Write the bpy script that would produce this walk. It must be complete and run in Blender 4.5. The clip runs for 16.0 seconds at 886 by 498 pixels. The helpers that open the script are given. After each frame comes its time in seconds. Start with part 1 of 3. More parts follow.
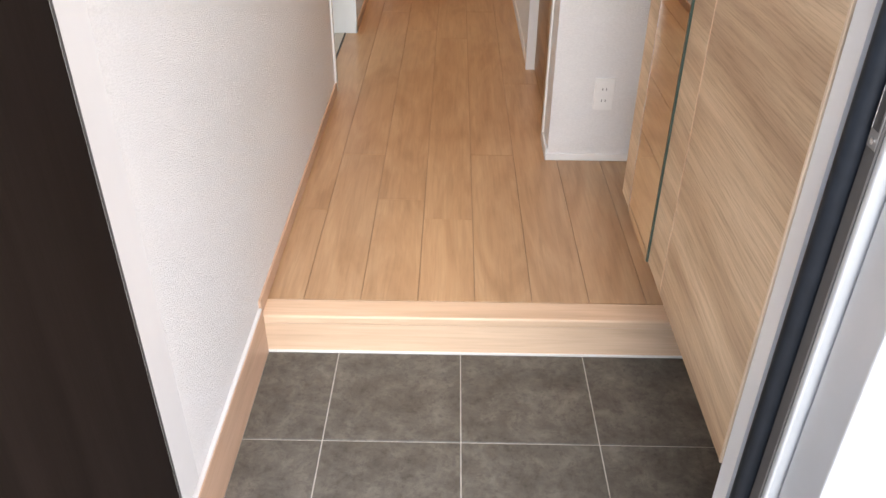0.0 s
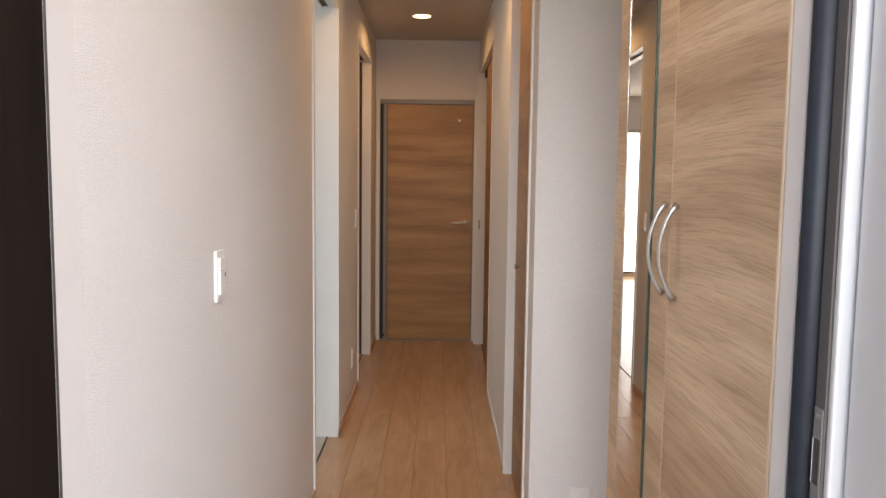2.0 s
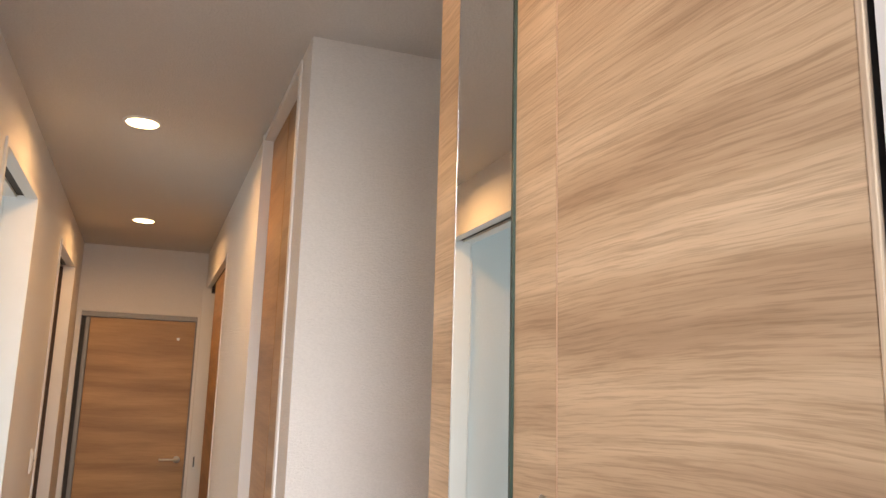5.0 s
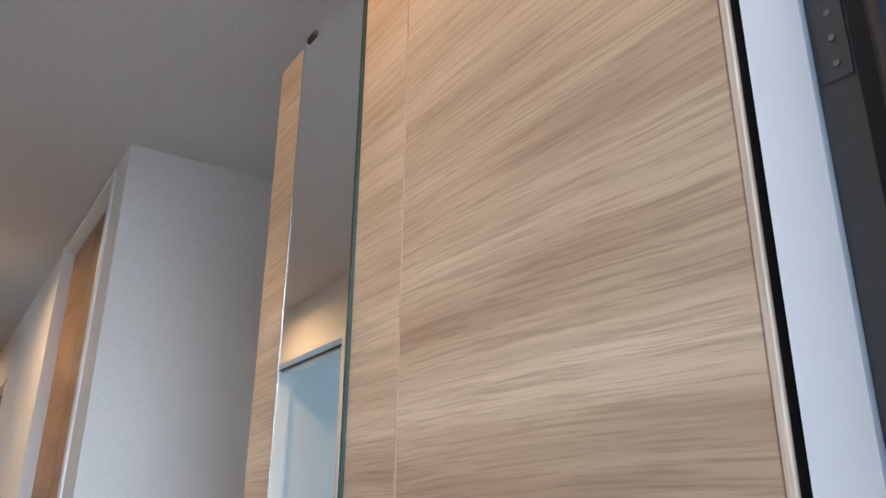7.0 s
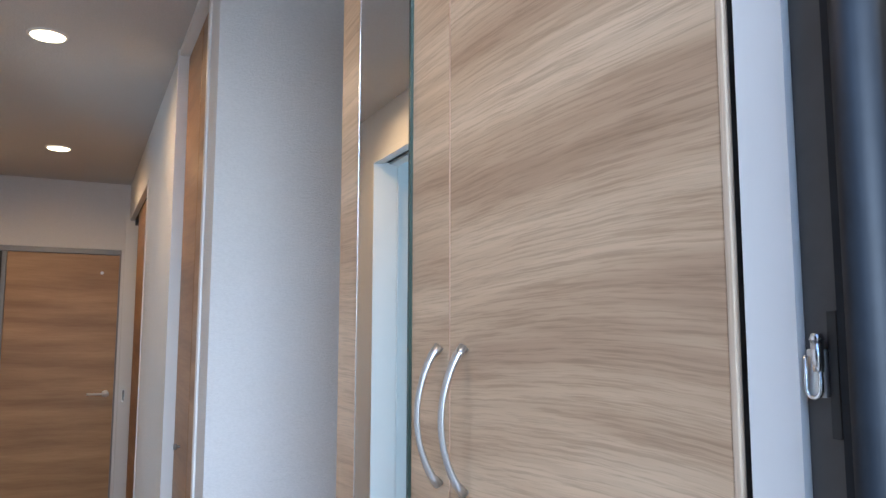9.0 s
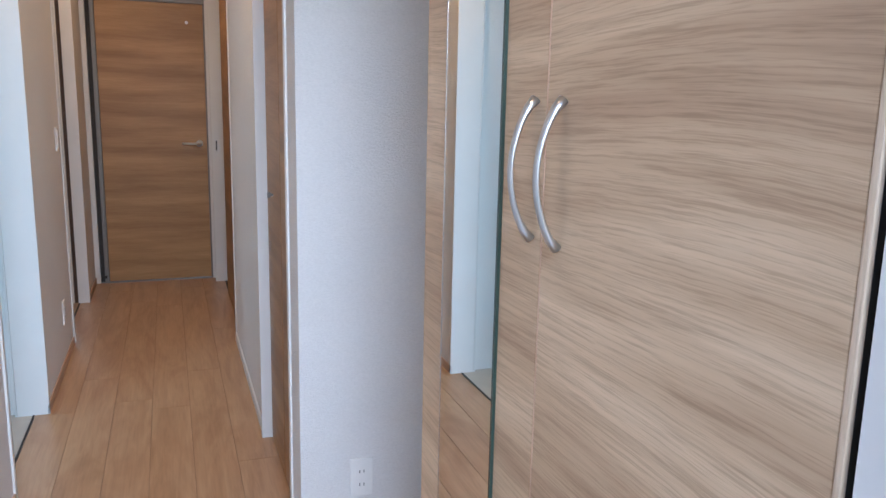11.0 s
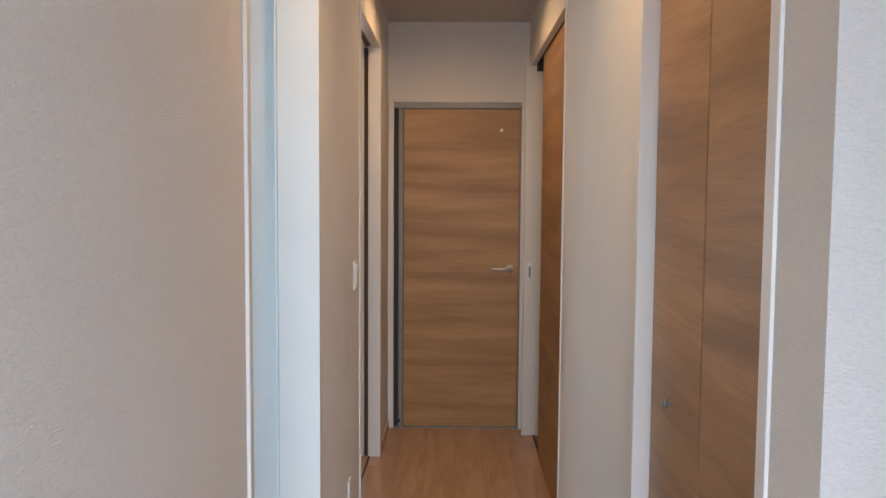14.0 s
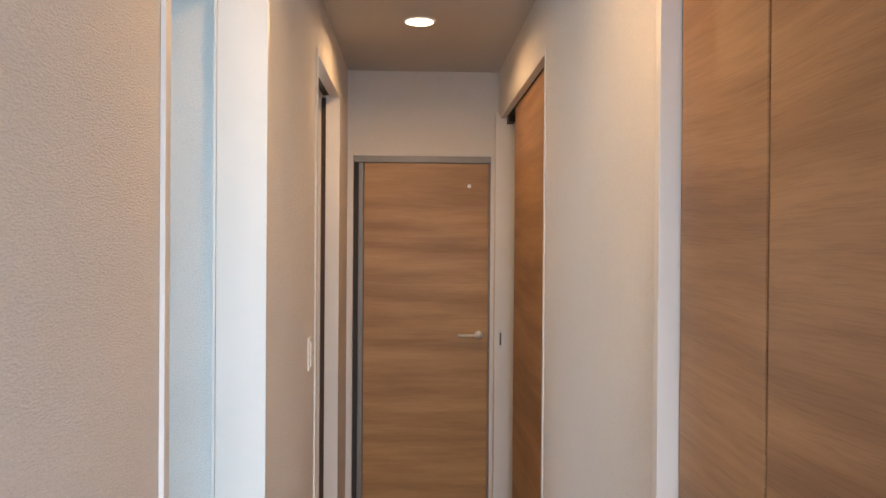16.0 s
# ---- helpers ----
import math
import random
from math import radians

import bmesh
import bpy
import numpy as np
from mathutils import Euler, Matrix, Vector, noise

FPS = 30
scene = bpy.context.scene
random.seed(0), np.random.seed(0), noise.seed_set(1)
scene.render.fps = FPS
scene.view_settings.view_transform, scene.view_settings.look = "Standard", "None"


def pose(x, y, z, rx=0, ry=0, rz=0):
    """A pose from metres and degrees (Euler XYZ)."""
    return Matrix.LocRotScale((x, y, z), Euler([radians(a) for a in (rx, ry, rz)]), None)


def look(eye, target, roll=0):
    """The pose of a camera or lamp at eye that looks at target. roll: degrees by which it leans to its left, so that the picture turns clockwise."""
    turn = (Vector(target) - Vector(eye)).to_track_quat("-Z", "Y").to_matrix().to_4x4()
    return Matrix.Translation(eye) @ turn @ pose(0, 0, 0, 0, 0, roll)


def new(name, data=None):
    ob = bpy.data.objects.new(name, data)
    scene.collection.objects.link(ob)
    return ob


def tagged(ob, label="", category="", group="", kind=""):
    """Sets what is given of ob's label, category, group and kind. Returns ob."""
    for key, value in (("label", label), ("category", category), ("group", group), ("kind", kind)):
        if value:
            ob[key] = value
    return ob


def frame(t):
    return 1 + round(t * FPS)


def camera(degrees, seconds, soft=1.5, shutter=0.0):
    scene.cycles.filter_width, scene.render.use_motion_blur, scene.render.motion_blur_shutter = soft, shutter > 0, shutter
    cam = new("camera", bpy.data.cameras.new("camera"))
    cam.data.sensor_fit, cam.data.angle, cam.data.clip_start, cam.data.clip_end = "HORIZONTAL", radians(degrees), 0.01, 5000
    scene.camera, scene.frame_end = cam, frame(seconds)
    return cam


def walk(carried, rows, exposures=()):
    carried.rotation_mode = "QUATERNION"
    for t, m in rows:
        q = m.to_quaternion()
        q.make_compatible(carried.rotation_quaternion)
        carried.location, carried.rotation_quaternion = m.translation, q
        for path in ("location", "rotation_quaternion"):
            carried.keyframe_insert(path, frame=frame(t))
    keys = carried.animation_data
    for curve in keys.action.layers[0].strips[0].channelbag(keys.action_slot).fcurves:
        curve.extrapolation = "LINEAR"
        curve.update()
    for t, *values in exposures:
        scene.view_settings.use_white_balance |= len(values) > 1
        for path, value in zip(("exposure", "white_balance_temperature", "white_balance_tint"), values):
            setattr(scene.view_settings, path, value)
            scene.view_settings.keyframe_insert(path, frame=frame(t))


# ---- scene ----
cam = camera(58.7, 16.0)
PATH = [
    (0, (0.116, -0.06, 1.32), (0.097, 1.614, 0.226), 0.5),
    (0.5, (0.123, -0.065, 1.342), (0.107, 1.721, 0.442), 0.2),
    (1, (0.129, -0.081, 1.373), (0.121, 1.805, 0.707), 0.4),
    (1.5, (0.138, -0.091, 1.403), (0.141, 1.869, 1.003), 0.6),
    (2, (0.136, -0.134, 1.429), (0.148, 1.857, 1.238), 0.7),
    (2.5, (0.134, -0.136, 1.43), (0.15, 1.864, 1.457), 0.8),
    (3, (0.132, -0.108, 1.43), (0.153, 1.886, 1.586), 0.7),
    (3.5, (0.099, 0.0, 1.445), (0.138, 1.989, 1.657), 0.8),
    (4, (0.101, 0.198, 1.471), (0.244, 2.18, 1.699), 1.0),
    (4.5, (0.127, 0.359, 1.486), (0.445, 2.314, 1.768), 1.0),
    (5, (0.094, 0.409, 1.488), (0.774, 2.252, 1.864), 1.6),
    (5.2, (0.084, 0.434, 1.496), (0.962, 2.182, 1.928), 1.4),
    (7.5, (0.129, 0.513, 1.516), (1.160, 2.072, 2.227), 0.43),
    (8, (0.125, 0.488, 1.483), (1.108, 2.144, 2.022), 0.59),
    (8.5, (0.128, 0.444, 1.434), (1.023, 2.180, 1.864), 0.33),
    (9, (0.142, 0.391, 1.388), (0.98, 2.192, 1.621), 0.1),
    (9.5, (0.149, 0.362, 1.372), (0.93, 2.203, 1.402), 0.4),
    (12, (0.121, 0.675, 1.412), (0.504, 2.582, 0.947), 0.1),
    (12.5, (0.068, 1.069, 1.513), (0.192, 3.018, 1.083), 0.17),
    (13, (0.029, 1.373, 1.489), (0.04, 3.349, 1.18), 0.3),
    (13.5, (0.029, 1.618, 1.485), (0.004, 3.606, 1.268), 0.4),
    (14, (0.024, 1.635, 1.472), (-0.008, 3.63, 1.335), 0.4),
    (14.5, (0.031, 1.647, 1.472), (0.006, 3.645, 1.397), 0.5),
    (15, (0.041, 1.686, 1.492), (0.024, 3.685, 1.455), 0.5),
    (15.5, (0.017, 1.797, 1.488), (0.003, 3.797, 1.467), 0.4),
    (16, (-0.019, 2.008, 1.541), (0.057, 4.006, 1.527), 0.43),
]
EXPOSURES = [  # seconds, stops, kelvin, tint
    (0.0, 3.0, 7550, 16), (1.0, 2.95, 7650, 17), (2.0, 2.65, 7750, 18), (2.5, 2.45, 7950, 19), (3.0, 2.4, 8250, 21), (3.5, 2.4, 8650, 22),
    (4.0, 2.6, 8950, 22), (5.0, 3.1, 8050, 18), (7.5, 2.85, 5650, 8), (8.5, 2.9, 5500, 8), (9.5, 2.85, 5650, 10), (12.0, 3.05, 5950, 12),
    (12.5, 3.15, 6350, 12), (13.0, 3.0, 6250, 12), (14.0, 2.95, 6350, 12), (15.5, 3.05, 6450, 13), (16.0, 3.2, 6600, 14)]
walk(cam, [(t, look(eye, target, roll)) for t, eye, target, roll in PATH], EXPOSURES)

# ---- world, sun and lamps ----
world = bpy.data.worlds.new("sky")
scene.world = world
world.use_nodes = True
wn = world.node_tree.nodes
sky = wn.new("ShaderNodeTexSky")
sky.sky_type = 'NISHITA'
sky.sun_disc = False
sky.sun_elevation = radians(48)
sky.sun_rotation = radians(77)
sky.air_density, sky.dust_density = 1.0, 3.0
wn["Background"].inputs["Strength"].default_value = 0.15
world.node_tree.links.new(sky.outputs[0], wn["Background"].inputs["Color"])

sun = new("sun", bpy.data.lights.new("sun", 'SUN'))
sun.data.energy, sun.data.angle, sun.data.color = 0.6, radians(12), (1.0, 0.96, 0.9)
sun.matrix_world = look((9.0, 2.0, 9.0), (0, 0, 0))

LAMP_SPOTS = [(-0.004, 3.594, 0.9), (0.003, 5.51, 0.9), (0.24, 1.27, 0.30)]
CEIL = 2.528
for lx, ly, watts in LAMP_SPOTS:
    lamp = new("downlight_bulb", bpy.data.lights.new("downlight_bulb", 'AREA'))
    lamp.data.shape, lamp.data.size = 'DISK', 0.10
    lamp.data.energy, lamp.data.color = watts, (1.0, 0.60, 0.28)
    lamp.data.spread = radians(165)
    lamp.matrix_world = pose(lx, ly, CEIL - 0.014)


def sky_lamp(name, centre, target, w, h, power, color):
    """Area lamp standing in for sky light, in a window's opening or added outside the door."""
    ob = new(name, bpy.data.lights.new(name, 'AREA'))
    ob.data.shape, ob.data.size, ob.data.size_y = 'RECTANGLE', w, h
    ob.data.energy, ob.data.color = power, color
    ob.matrix_world = look(centre, target)
    return ob


sky_lamp("daylight_small_room", (-1.82, 2.36, 1.35), (-1.3, 3.6, 1.3), 1.1, 1.3, 2.9, (0.48, 0.79, 1.0))
sky_lamp("daylight_living_room", (-1.75, 10.95, 1.05), (-1.75, 0, 1.05), 1.6, 1.95, 6.0, (1.0, 0.97, 0.93))

# Added lamp above the porch, outside the doorway, to strengthen the sky's light indoors.
sky_lamp("daylight_boost_front_door", (0.5, -1.25, 2.5), (0.0, 1.75, 0.8), 2.0, 1.6, 30.0, (0.81, 0.91, 1.0))


# ---- materials ----
def material(name):
    m = bpy.data.materials.new(name)
    m.use_nodes = True
    return m, m.node_tree.nodes, m.node_tree.links, m.node_tree.nodes["Principled BSDF"]


def coords(n, l, scale, spin=(0, 0, 0), vary=True):
    tc, mp = n.new("ShaderNodeTexCoord"), n.new("ShaderNodeMapping")
    mp.inputs["Scale"].default_value = scale
    mp.inputs["Rotation"].default_value = [radians(a) for a in spin]
    l.new(tc.outputs["Object"], mp.inputs["Vector"])
    if vary:
        info, mul = n.new("ShaderNodeObjectInfo"), n.new("ShaderNodeMath")
        mul.operation = 'MULTIPLY'
        mul.inputs[1].default_value = 37.0
        l.new(info.outputs["Random"], mul.inputs[0])
        l.new(mul.outputs[0], mp.inputs["Location"])
    return mp.outputs["Vector"]


def noise_tex(n, l, vec, scale, detail=4.0, rough=0.55, distort=0.0):
    t = n.new("ShaderNodeTexNoise")
    t.inputs["Scale"].default_value, t.inputs["Detail"].default_value = scale, detail
    t.inputs["Roughness"].default_value, t.inputs["Distortion"].default_value = rough, distort
    l.new(vec, t.inputs["Vector"])
    return t.outputs["Fac"]


def ramp(n, l, fac, stops):
    r = n.new("ShaderNodeValToRGB")
    e = r.color_ramp.elements
    while len(e) < len(stops):
        e.new(0.5)
    for el, (p, c) in zip(e, stops):
        el.position, el.color = p, (*c, 1)
    l.new(fac, r.inputs[0])
    return r.outputs["Color"]


def blend(n, l, a, b, fac, mode='MIX'):
    m = n.new("ShaderNodeMix")
    m.data_type, m.blend_type = 'RGBA', mode
    if isinstance(fac, float):
        m.inputs[0].default_value = fac
    else:
        l.new(fac, m.inputs[0])
    l.new(a, m.inputs[6])
    l.new(b, m.inputs[7])
    return m.outputs[2]


def bump(n, l, bsdf, height, strength, dist):
    b = n.new("ShaderNodeBump")
    b.inputs["Strength"].default_value, b.inputs["Distance"].default_value = strength, dist
    l.new(height, b.inputs["Height"])
    l.new(b.outputs[0], bsdf.inputs["Normal"])


def wood(name, light, mid, dark, grain, rough=0.4, band=6.0, spec=0.4, long=0.07, streak=0.6, pores=0.4, wave=0.8):
    """Veneer: broad soft bands, streaks and fine pores. grain: the axis along which it runs, 0, 1 or 2."""
    m, n, l, p = material(name)

    def grown(stretch):
        sc = [1.0, 1.0, 1.0]
        sc[grain] = stretch
        return coords(n, l, sc)
    broad = noise_tex(n, l, grown(long * 2.0), band, 4.0, 0.55, wave * 2.0)
    lines = noise_tex(n, l, grown(long * 0.7), band * 8, 4.0, 0.6, wave)
    fine = noise_tex(n, l, grown(long * 0.35), band * 30, 3.0, 0.6, 0.2)
    c1 = ramp(n, l, broad, [(0.3, dark), (0.48, mid), (0.68, light)])
    c2 = ramp(n, l, lines, [(0.3, (0.66, 0.62, 0.58)), (0.5, (0.95, 0.95, 0.95)), (0.7, (1.12, 1.12, 1.12))])
    c3 = ramp(n, l, fine, [(0.3, (0.7, 0.68, 0.66)), (0.55, (1, 1, 1))])
    col = blend(n, l, blend(n, l, c1, c2, streak, 'MULTIPLY'), c3, pores, 'MULTIPLY')
    l.new(col, p.inputs["Base Color"])
    p.inputs["Roughness"].default_value = rough
    p.inputs["Specular IOR Level"].default_value = spec
    bump(n, l, p, fine, 0.1, 0.001)
    return m


def veneer(name, light, mid, dark, grain, rough=0.42, band=13.0, streak=0.75, pores=0.6, sway=0.07, spec=0.4):
    """Sawn oak foil with level grain: swaying bands, streaks and short pores. grain: the level axis, 0 or 1."""
    m, n, l, p = material(name)
    base = coords(n, l, (1, 1, 1))

    def scaled(vec, along, up):
        mp = n.new("ShaderNodeMapping")
        sc = [1.0, 1.0, up]
        sc[grain] = along
        mp.inputs["Scale"].default_value = sc
        l.new(vec, mp.inputs["Vector"])
        return mp.outputs["Vector"]

    def shifted(vec, fac, amount):
        mul, add, comb = n.new("ShaderNodeMath"), n.new("ShaderNodeVectorMath"), n.new("ShaderNodeCombineXYZ")
        mul.operation = 'MULTIPLY'
        mul.inputs[1].default_value = amount
        l.new(fac, mul.inputs[0])
        l.new(mul.outputs[0], comb.inputs[2])
        l.new(vec, add.inputs[0])
        l.new(comb.outputs[0], add.inputs[1])
        return add.outputs["Vector"]
    bent = shifted(base, noise_tex(n, l, scaled(base, 1.3, 2.2), 1.0, 1.0, 0.4), sway)
    bent = shifted(bent, noise_tex(n, l, scaled(base, 13.0, 20.0), 1.0, 2.0, 0.5), 0.004)
    broad = noise_tex(n, l, scaled(bent, 1.1, band), 1.0, 3.0, 0.5)
    lines = noise_tex(n, l, scaled(bent, 3.6, band * 8.0), 1.0, 3.0, 0.6)
    fine = noise_tex(n, l, scaled(bent, 10.0, band * 34.0), 1.0, 3.0, 0.65)
    c1 = ramp(n, l, broad, [(0.32, dark), (0.48, mid), (0.66, light)])
    c2 = ramp(n, l, lines, [(0.33, (0.78, 0.74, 0.70)), (0.5, (0.97, 0.96, 0.95)), (0.68, (1.10, 1.10, 1.10))])
    c3 = ramp(n, l, fine, [(0.36, (0.62, 0.57, 0.53)), (0.53, (1, 1, 1))])
    l.new(blend(n, l, blend(n, l, c1, c2, streak, 'MULTIPLY'), c3, pores, 'MULTIPLY'), p.inputs["Base Color"])
    p.inputs["Roughness"].default_value = rough
    p.inputs["Specular IOR Level"].default_value = spec
    bump(n, l, p, fine, 0.15, 0.001)
    return m


def plain(name, color, rough=0.5, metal=0.0, vary=0.06, scale=40.0, relief=0.0, spec=0.5):
    m, n, l, p = material(name)
    f = noise_tex(n, l, coords(n, l, (1, 1, 1)), scale, 5.0, 0.6)
    lo, hi = [c * (1 - vary) for c in color], [min(1, c * (1 + vary)) for c in color]
    l.new(ramp(n, l, f, [(0.3, lo), (0.7, hi)]), p.inputs["Base Color"])
    p.inputs["Roughness"].default_value, p.inputs["Metallic"].default_value = rough, metal
    p.inputs["Specular IOR Level"].default_value = spec
    if relief:
        bump(n, l, p, f, relief, 0.001)
    return m


def wallpaper(name, color):
    """Vinyl paper with a fine woven relief of short level threads, their shading also painted in."""
    m, n, l, p = material(name)
    thread = noise_tex(n, l, coords(n, l, (1.0, 1.0, 2.6), vary=False), 140.0, 4.0, 0.65)
    stain = noise_tex(n, l, coords(n, l, (1, 1, 1), vary=False), 1.7, 3.0, 0.5)
    lo, hi = [c * 0.965 for c in color], color
    c1 = ramp(n, l, stain, [(0.3, lo), (0.7, hi)])
    # Thread hollows darkened: shading of the relief put into the colour.
    c2 = ramp(n, l, thread, [(0.36, (0.88, 0.88, 0.88)), (0.62, (1, 1, 1))])
    l.new(blend(n, l, c1, c2, 0.6, 'MULTIPLY'), p.inputs["Base Color"])
    p.inputs["Roughness"].default_value = 0.75
    p.inputs["Specular IOR Level"].default_value = 0.25
    bump(n, l, p, thread, 1.0, 0.0045)
    return m


def tile_stone(name):
    m, n, l, p = material(name)
    cloud = noise_tex(n, l, coords(n, l, (1, 1, 1)), 13.0, 8.0, 0.72, 0.3)
    speck = noise_tex(n, l, coords(n, l, (1, 1, 1)), 55.0, 6.0, 0.75)
    c1 = ramp(n, l, cloud, [(0.30, (0.055, 0.049, 0.041)), (0.5, (0.098, 0.089, 0.075)), (0.72, (0.17, 0.155, 0.132))])
    c2 = ramp(n, l, speck, [(0.34, (0.5, 0.48, 0.46)), (0.5, (1, 1, 1)), (0.72, (1, 1, 1))])
    l.new(blend(n, l, c1, c2, 0.7, 'MULTIPLY'), p.inputs["Base Color"])
    p.inputs["Roughness"].default_value = 0.5
    bump(n, l, p, speck, 0.15, 0.001)
    return m


def glow(name, color, strength):
    m, n, l, p = material(name)
    p.inputs["Base Color"].default_value = (0.8, 0.8, 0.8, 1)
    p.inputs["Emission Color"].default_value = (*color, 1)
    p.inputs["Emission Strength"].default_value = strength
    return m


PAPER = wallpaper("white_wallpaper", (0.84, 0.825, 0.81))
# Darker than the wall paper: the ceiling's dimmer light is in this colour.
CEILING_SHADED = wallpaper("shaded_ceiling_paper", (0.62, 0.605, 0.59))
TRIM = plain("white_trim_vinyl", (0.74, 0.73, 0.715), 0.4, vary=0.02, scale=6)
LINING = plain("pale_lining_sheet", (0.66, 0.65, 0.64), 0.5, vary=0.02, scale=5)
PLANK = wood("floor_plank_wood", (0.52, 0.335, 0.195), (0.46, 0.282, 0.158), (0.39, 0.228, 0.122), 1, 0.3, 6.0, 0.45, 0.09, 0.4, 0.25, 1.2)
NOSING = wood("step_nosing_wood", (0.76, 0.545, 0.38), (0.70, 0.49, 0.335), (0.64, 0.44, 0.295), 0, 0.35, 10.0, 0.4, 0.05, 0.3, 0.2)
SKIRT = wood("skirting_wood", (0.60, 0.395, 0.275), (0.55, 0.355, 0.242), (0.49, 0.31, 0.205), 1, 0.4, 12.0, 0.4, 0.05, 0.3, 0.2)
OAK_Y = veneer("cabinet_oak_veneer", (0.69, 0.513, 0.346), (0.57, 0.405, 0.260), (0.435, 0.289, 0.180), 1, streak=0.6, pores=0.6)
OAK_X = veneer("door_oak_veneer", (0.49, 0.295, 0.130), (0.40, 0.229, 0.096), (0.315, 0.172, 0.070), 0, band=11.0, streak=0.35, pores=0.3, sway=0.05)
OAK_D = veneer("folding_door_veneer", (0.40, 0.232, 0.112), (0.325, 0.182, 0.085), (0.24, 0.131, 0.060), 1, band=12.0, streak=0.45, pores=0.4, sway=0.08)
# Lightened oak: the light caught by the rounded door edge is in the colour.
OAK_Z_LIT = wood("lit_edge_band_oak", (0.72, 0.57, 0.42), (0.66, 0.51, 0.37), (0.59, 0.45, 0.32), 2, 0.4, 20.0)
TILE = tile_stone("dark_stone_tile")
GROUT = plain("pale_grout", (0.42, 0.39, 0.35), 0.9, vary=0.12, scale=80)
SILVER = plain("satin_aluminium", (0.62, 0.63, 0.64), 0.32, 1.0, vary=0.03)
ALU_FRAME = plain("pale_aluminium_frame", (0.54, 0.55, 0.56), 0.4, 0.25, vary=0.03, scale=12)
FRAME_GREY = plain("grey_anodised_frame", (0.22, 0.212, 0.205), 0.45, 0.35, vary=0.04)
CHROME = plain("chrome", (0.74, 0.75, 0.76), 0.26, 1.0, vary=0.02)
HANDLE = plain("satin_chrome", (0.62, 0.63, 0.64), 0.36, 1.0, vary=0.03)
NICKEL = plain("brushed_nickel", (0.72, 0.70, 0.66), 0.45, 1.0, vary=0.04)
LEVER = plain("pale_satin_lever_metal", (0.84, 0.83, 0.80), 0.42, 0.45, vary=0.03)
BLACK = plain("black_rubber_gasket", (0.012, 0.015, 0.02), 0.5, vary=0.2, spec=0.2)
GREY_STEEL = plain("dark_grey_steel", (0.088, 0.081, 0.077), 0.5, 0.0, vary=0.06, spec=0.3)
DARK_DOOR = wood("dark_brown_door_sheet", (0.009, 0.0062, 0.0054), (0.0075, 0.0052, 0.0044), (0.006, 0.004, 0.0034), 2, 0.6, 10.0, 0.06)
PLASTIC = plain("white_plastic", (0.82, 0.81, 0.79), 0.35, vary=0.02)
SLOT = plain("dark_slot", (0.03, 0.028, 0.026), 0.6, vary=0.1)
GROOVE = plain("brown_groove", (0.075, 0.045, 0.03), 0.6, vary=0.15)
JOINT = plain("floor_joint_brown", (0.30, 0.18, 0.10), 0.6, vary=0.1)
GLASS_EDGE = plain("dark_green_glass_edge", (0.03, 0.05, 0.04), 0.25, vary=0.1)
BULB = glow("warm_downlight_lens", (1.0, 0.76, 0.44), 1.3)
BRICK = plain("cream_wall_brick", (0.40, 0.355, 0.30), 0.8, vary=0.12, scale=30, relief=0.3)
CONCRETE = plain("porch_concrete", (0.22, 0.215, 0.205), 0.85, vary=0.15, scale=12, relief=0.3)
EARTH = plain("ground_gravel", (0.16, 0.155, 0.135), 0.95, vary=0.2, scale=6, relief=0.3)
CLOTH_WHITE = plain("sealant_white", (0.75, 0.73, 0.70), 0.6, vary=0.03)

MIRROR, _n, _l, _p = material("mirror_silver")
_p.inputs["Base Color"].default_value = (0.90, 0.92, 0.91, 1)
_p.inputs["Metallic"].default_value, _p.inputs["Roughness"].default_value = 1.0, 0.0
GLASS, _n, _l, _p = material("window_glass")
_p.inputs["Transmission Weight"].default_value, _p.inputs["Roughness"].default_value = 1.0, 0.0
_p.inputs["IOR"].default_value = 1.45


# ---- mesh helpers ----
def box(bm, x0, x1, y0, y1, z0, z1):
    v = [bm.verts.new((x, y, z)) for x in (x0, x1) for y in (y0, y1) for z in (z0, z1)]
    for q in ((0, 1, 3, 2), (4, 6, 7, 5), (0, 4, 5, 1), (2, 3, 7, 6), (0, 2, 6, 4), (1, 5, 7, 3)):
        bm.faces.new([v[i] for i in q])
    return bm


def boxes(*spans):
    bm = bmesh.new()
    for s in spans:
        box(bm, *s)
    return bm


def rounded(*spans, r=0.002, seg=2):
    bm = boxes(*spans)
    bmesh.ops.bevel(bm, geom=bm.edges[:], offset=r, segments=seg, affect='EDGES', profile=0.5)
    return bm


AXES = {"x": Matrix.Rotation(radians(90), 4, 'Y'), "y": Matrix.Rotation(radians(90), 4, 'X'), "z": Matrix.Identity(4)}


def rod(centre, axis, r, length, bm=None, r2=None, seg=24):
    bm = bm or bmesh.new()
    bmesh.ops.create_cone(bm, cap_ends=True, segments=seg, radius1=r, radius2=r if r2 is None else r2, depth=length,
                          matrix=Matrix.Translation(centre) @ AXES[axis])
    return bm


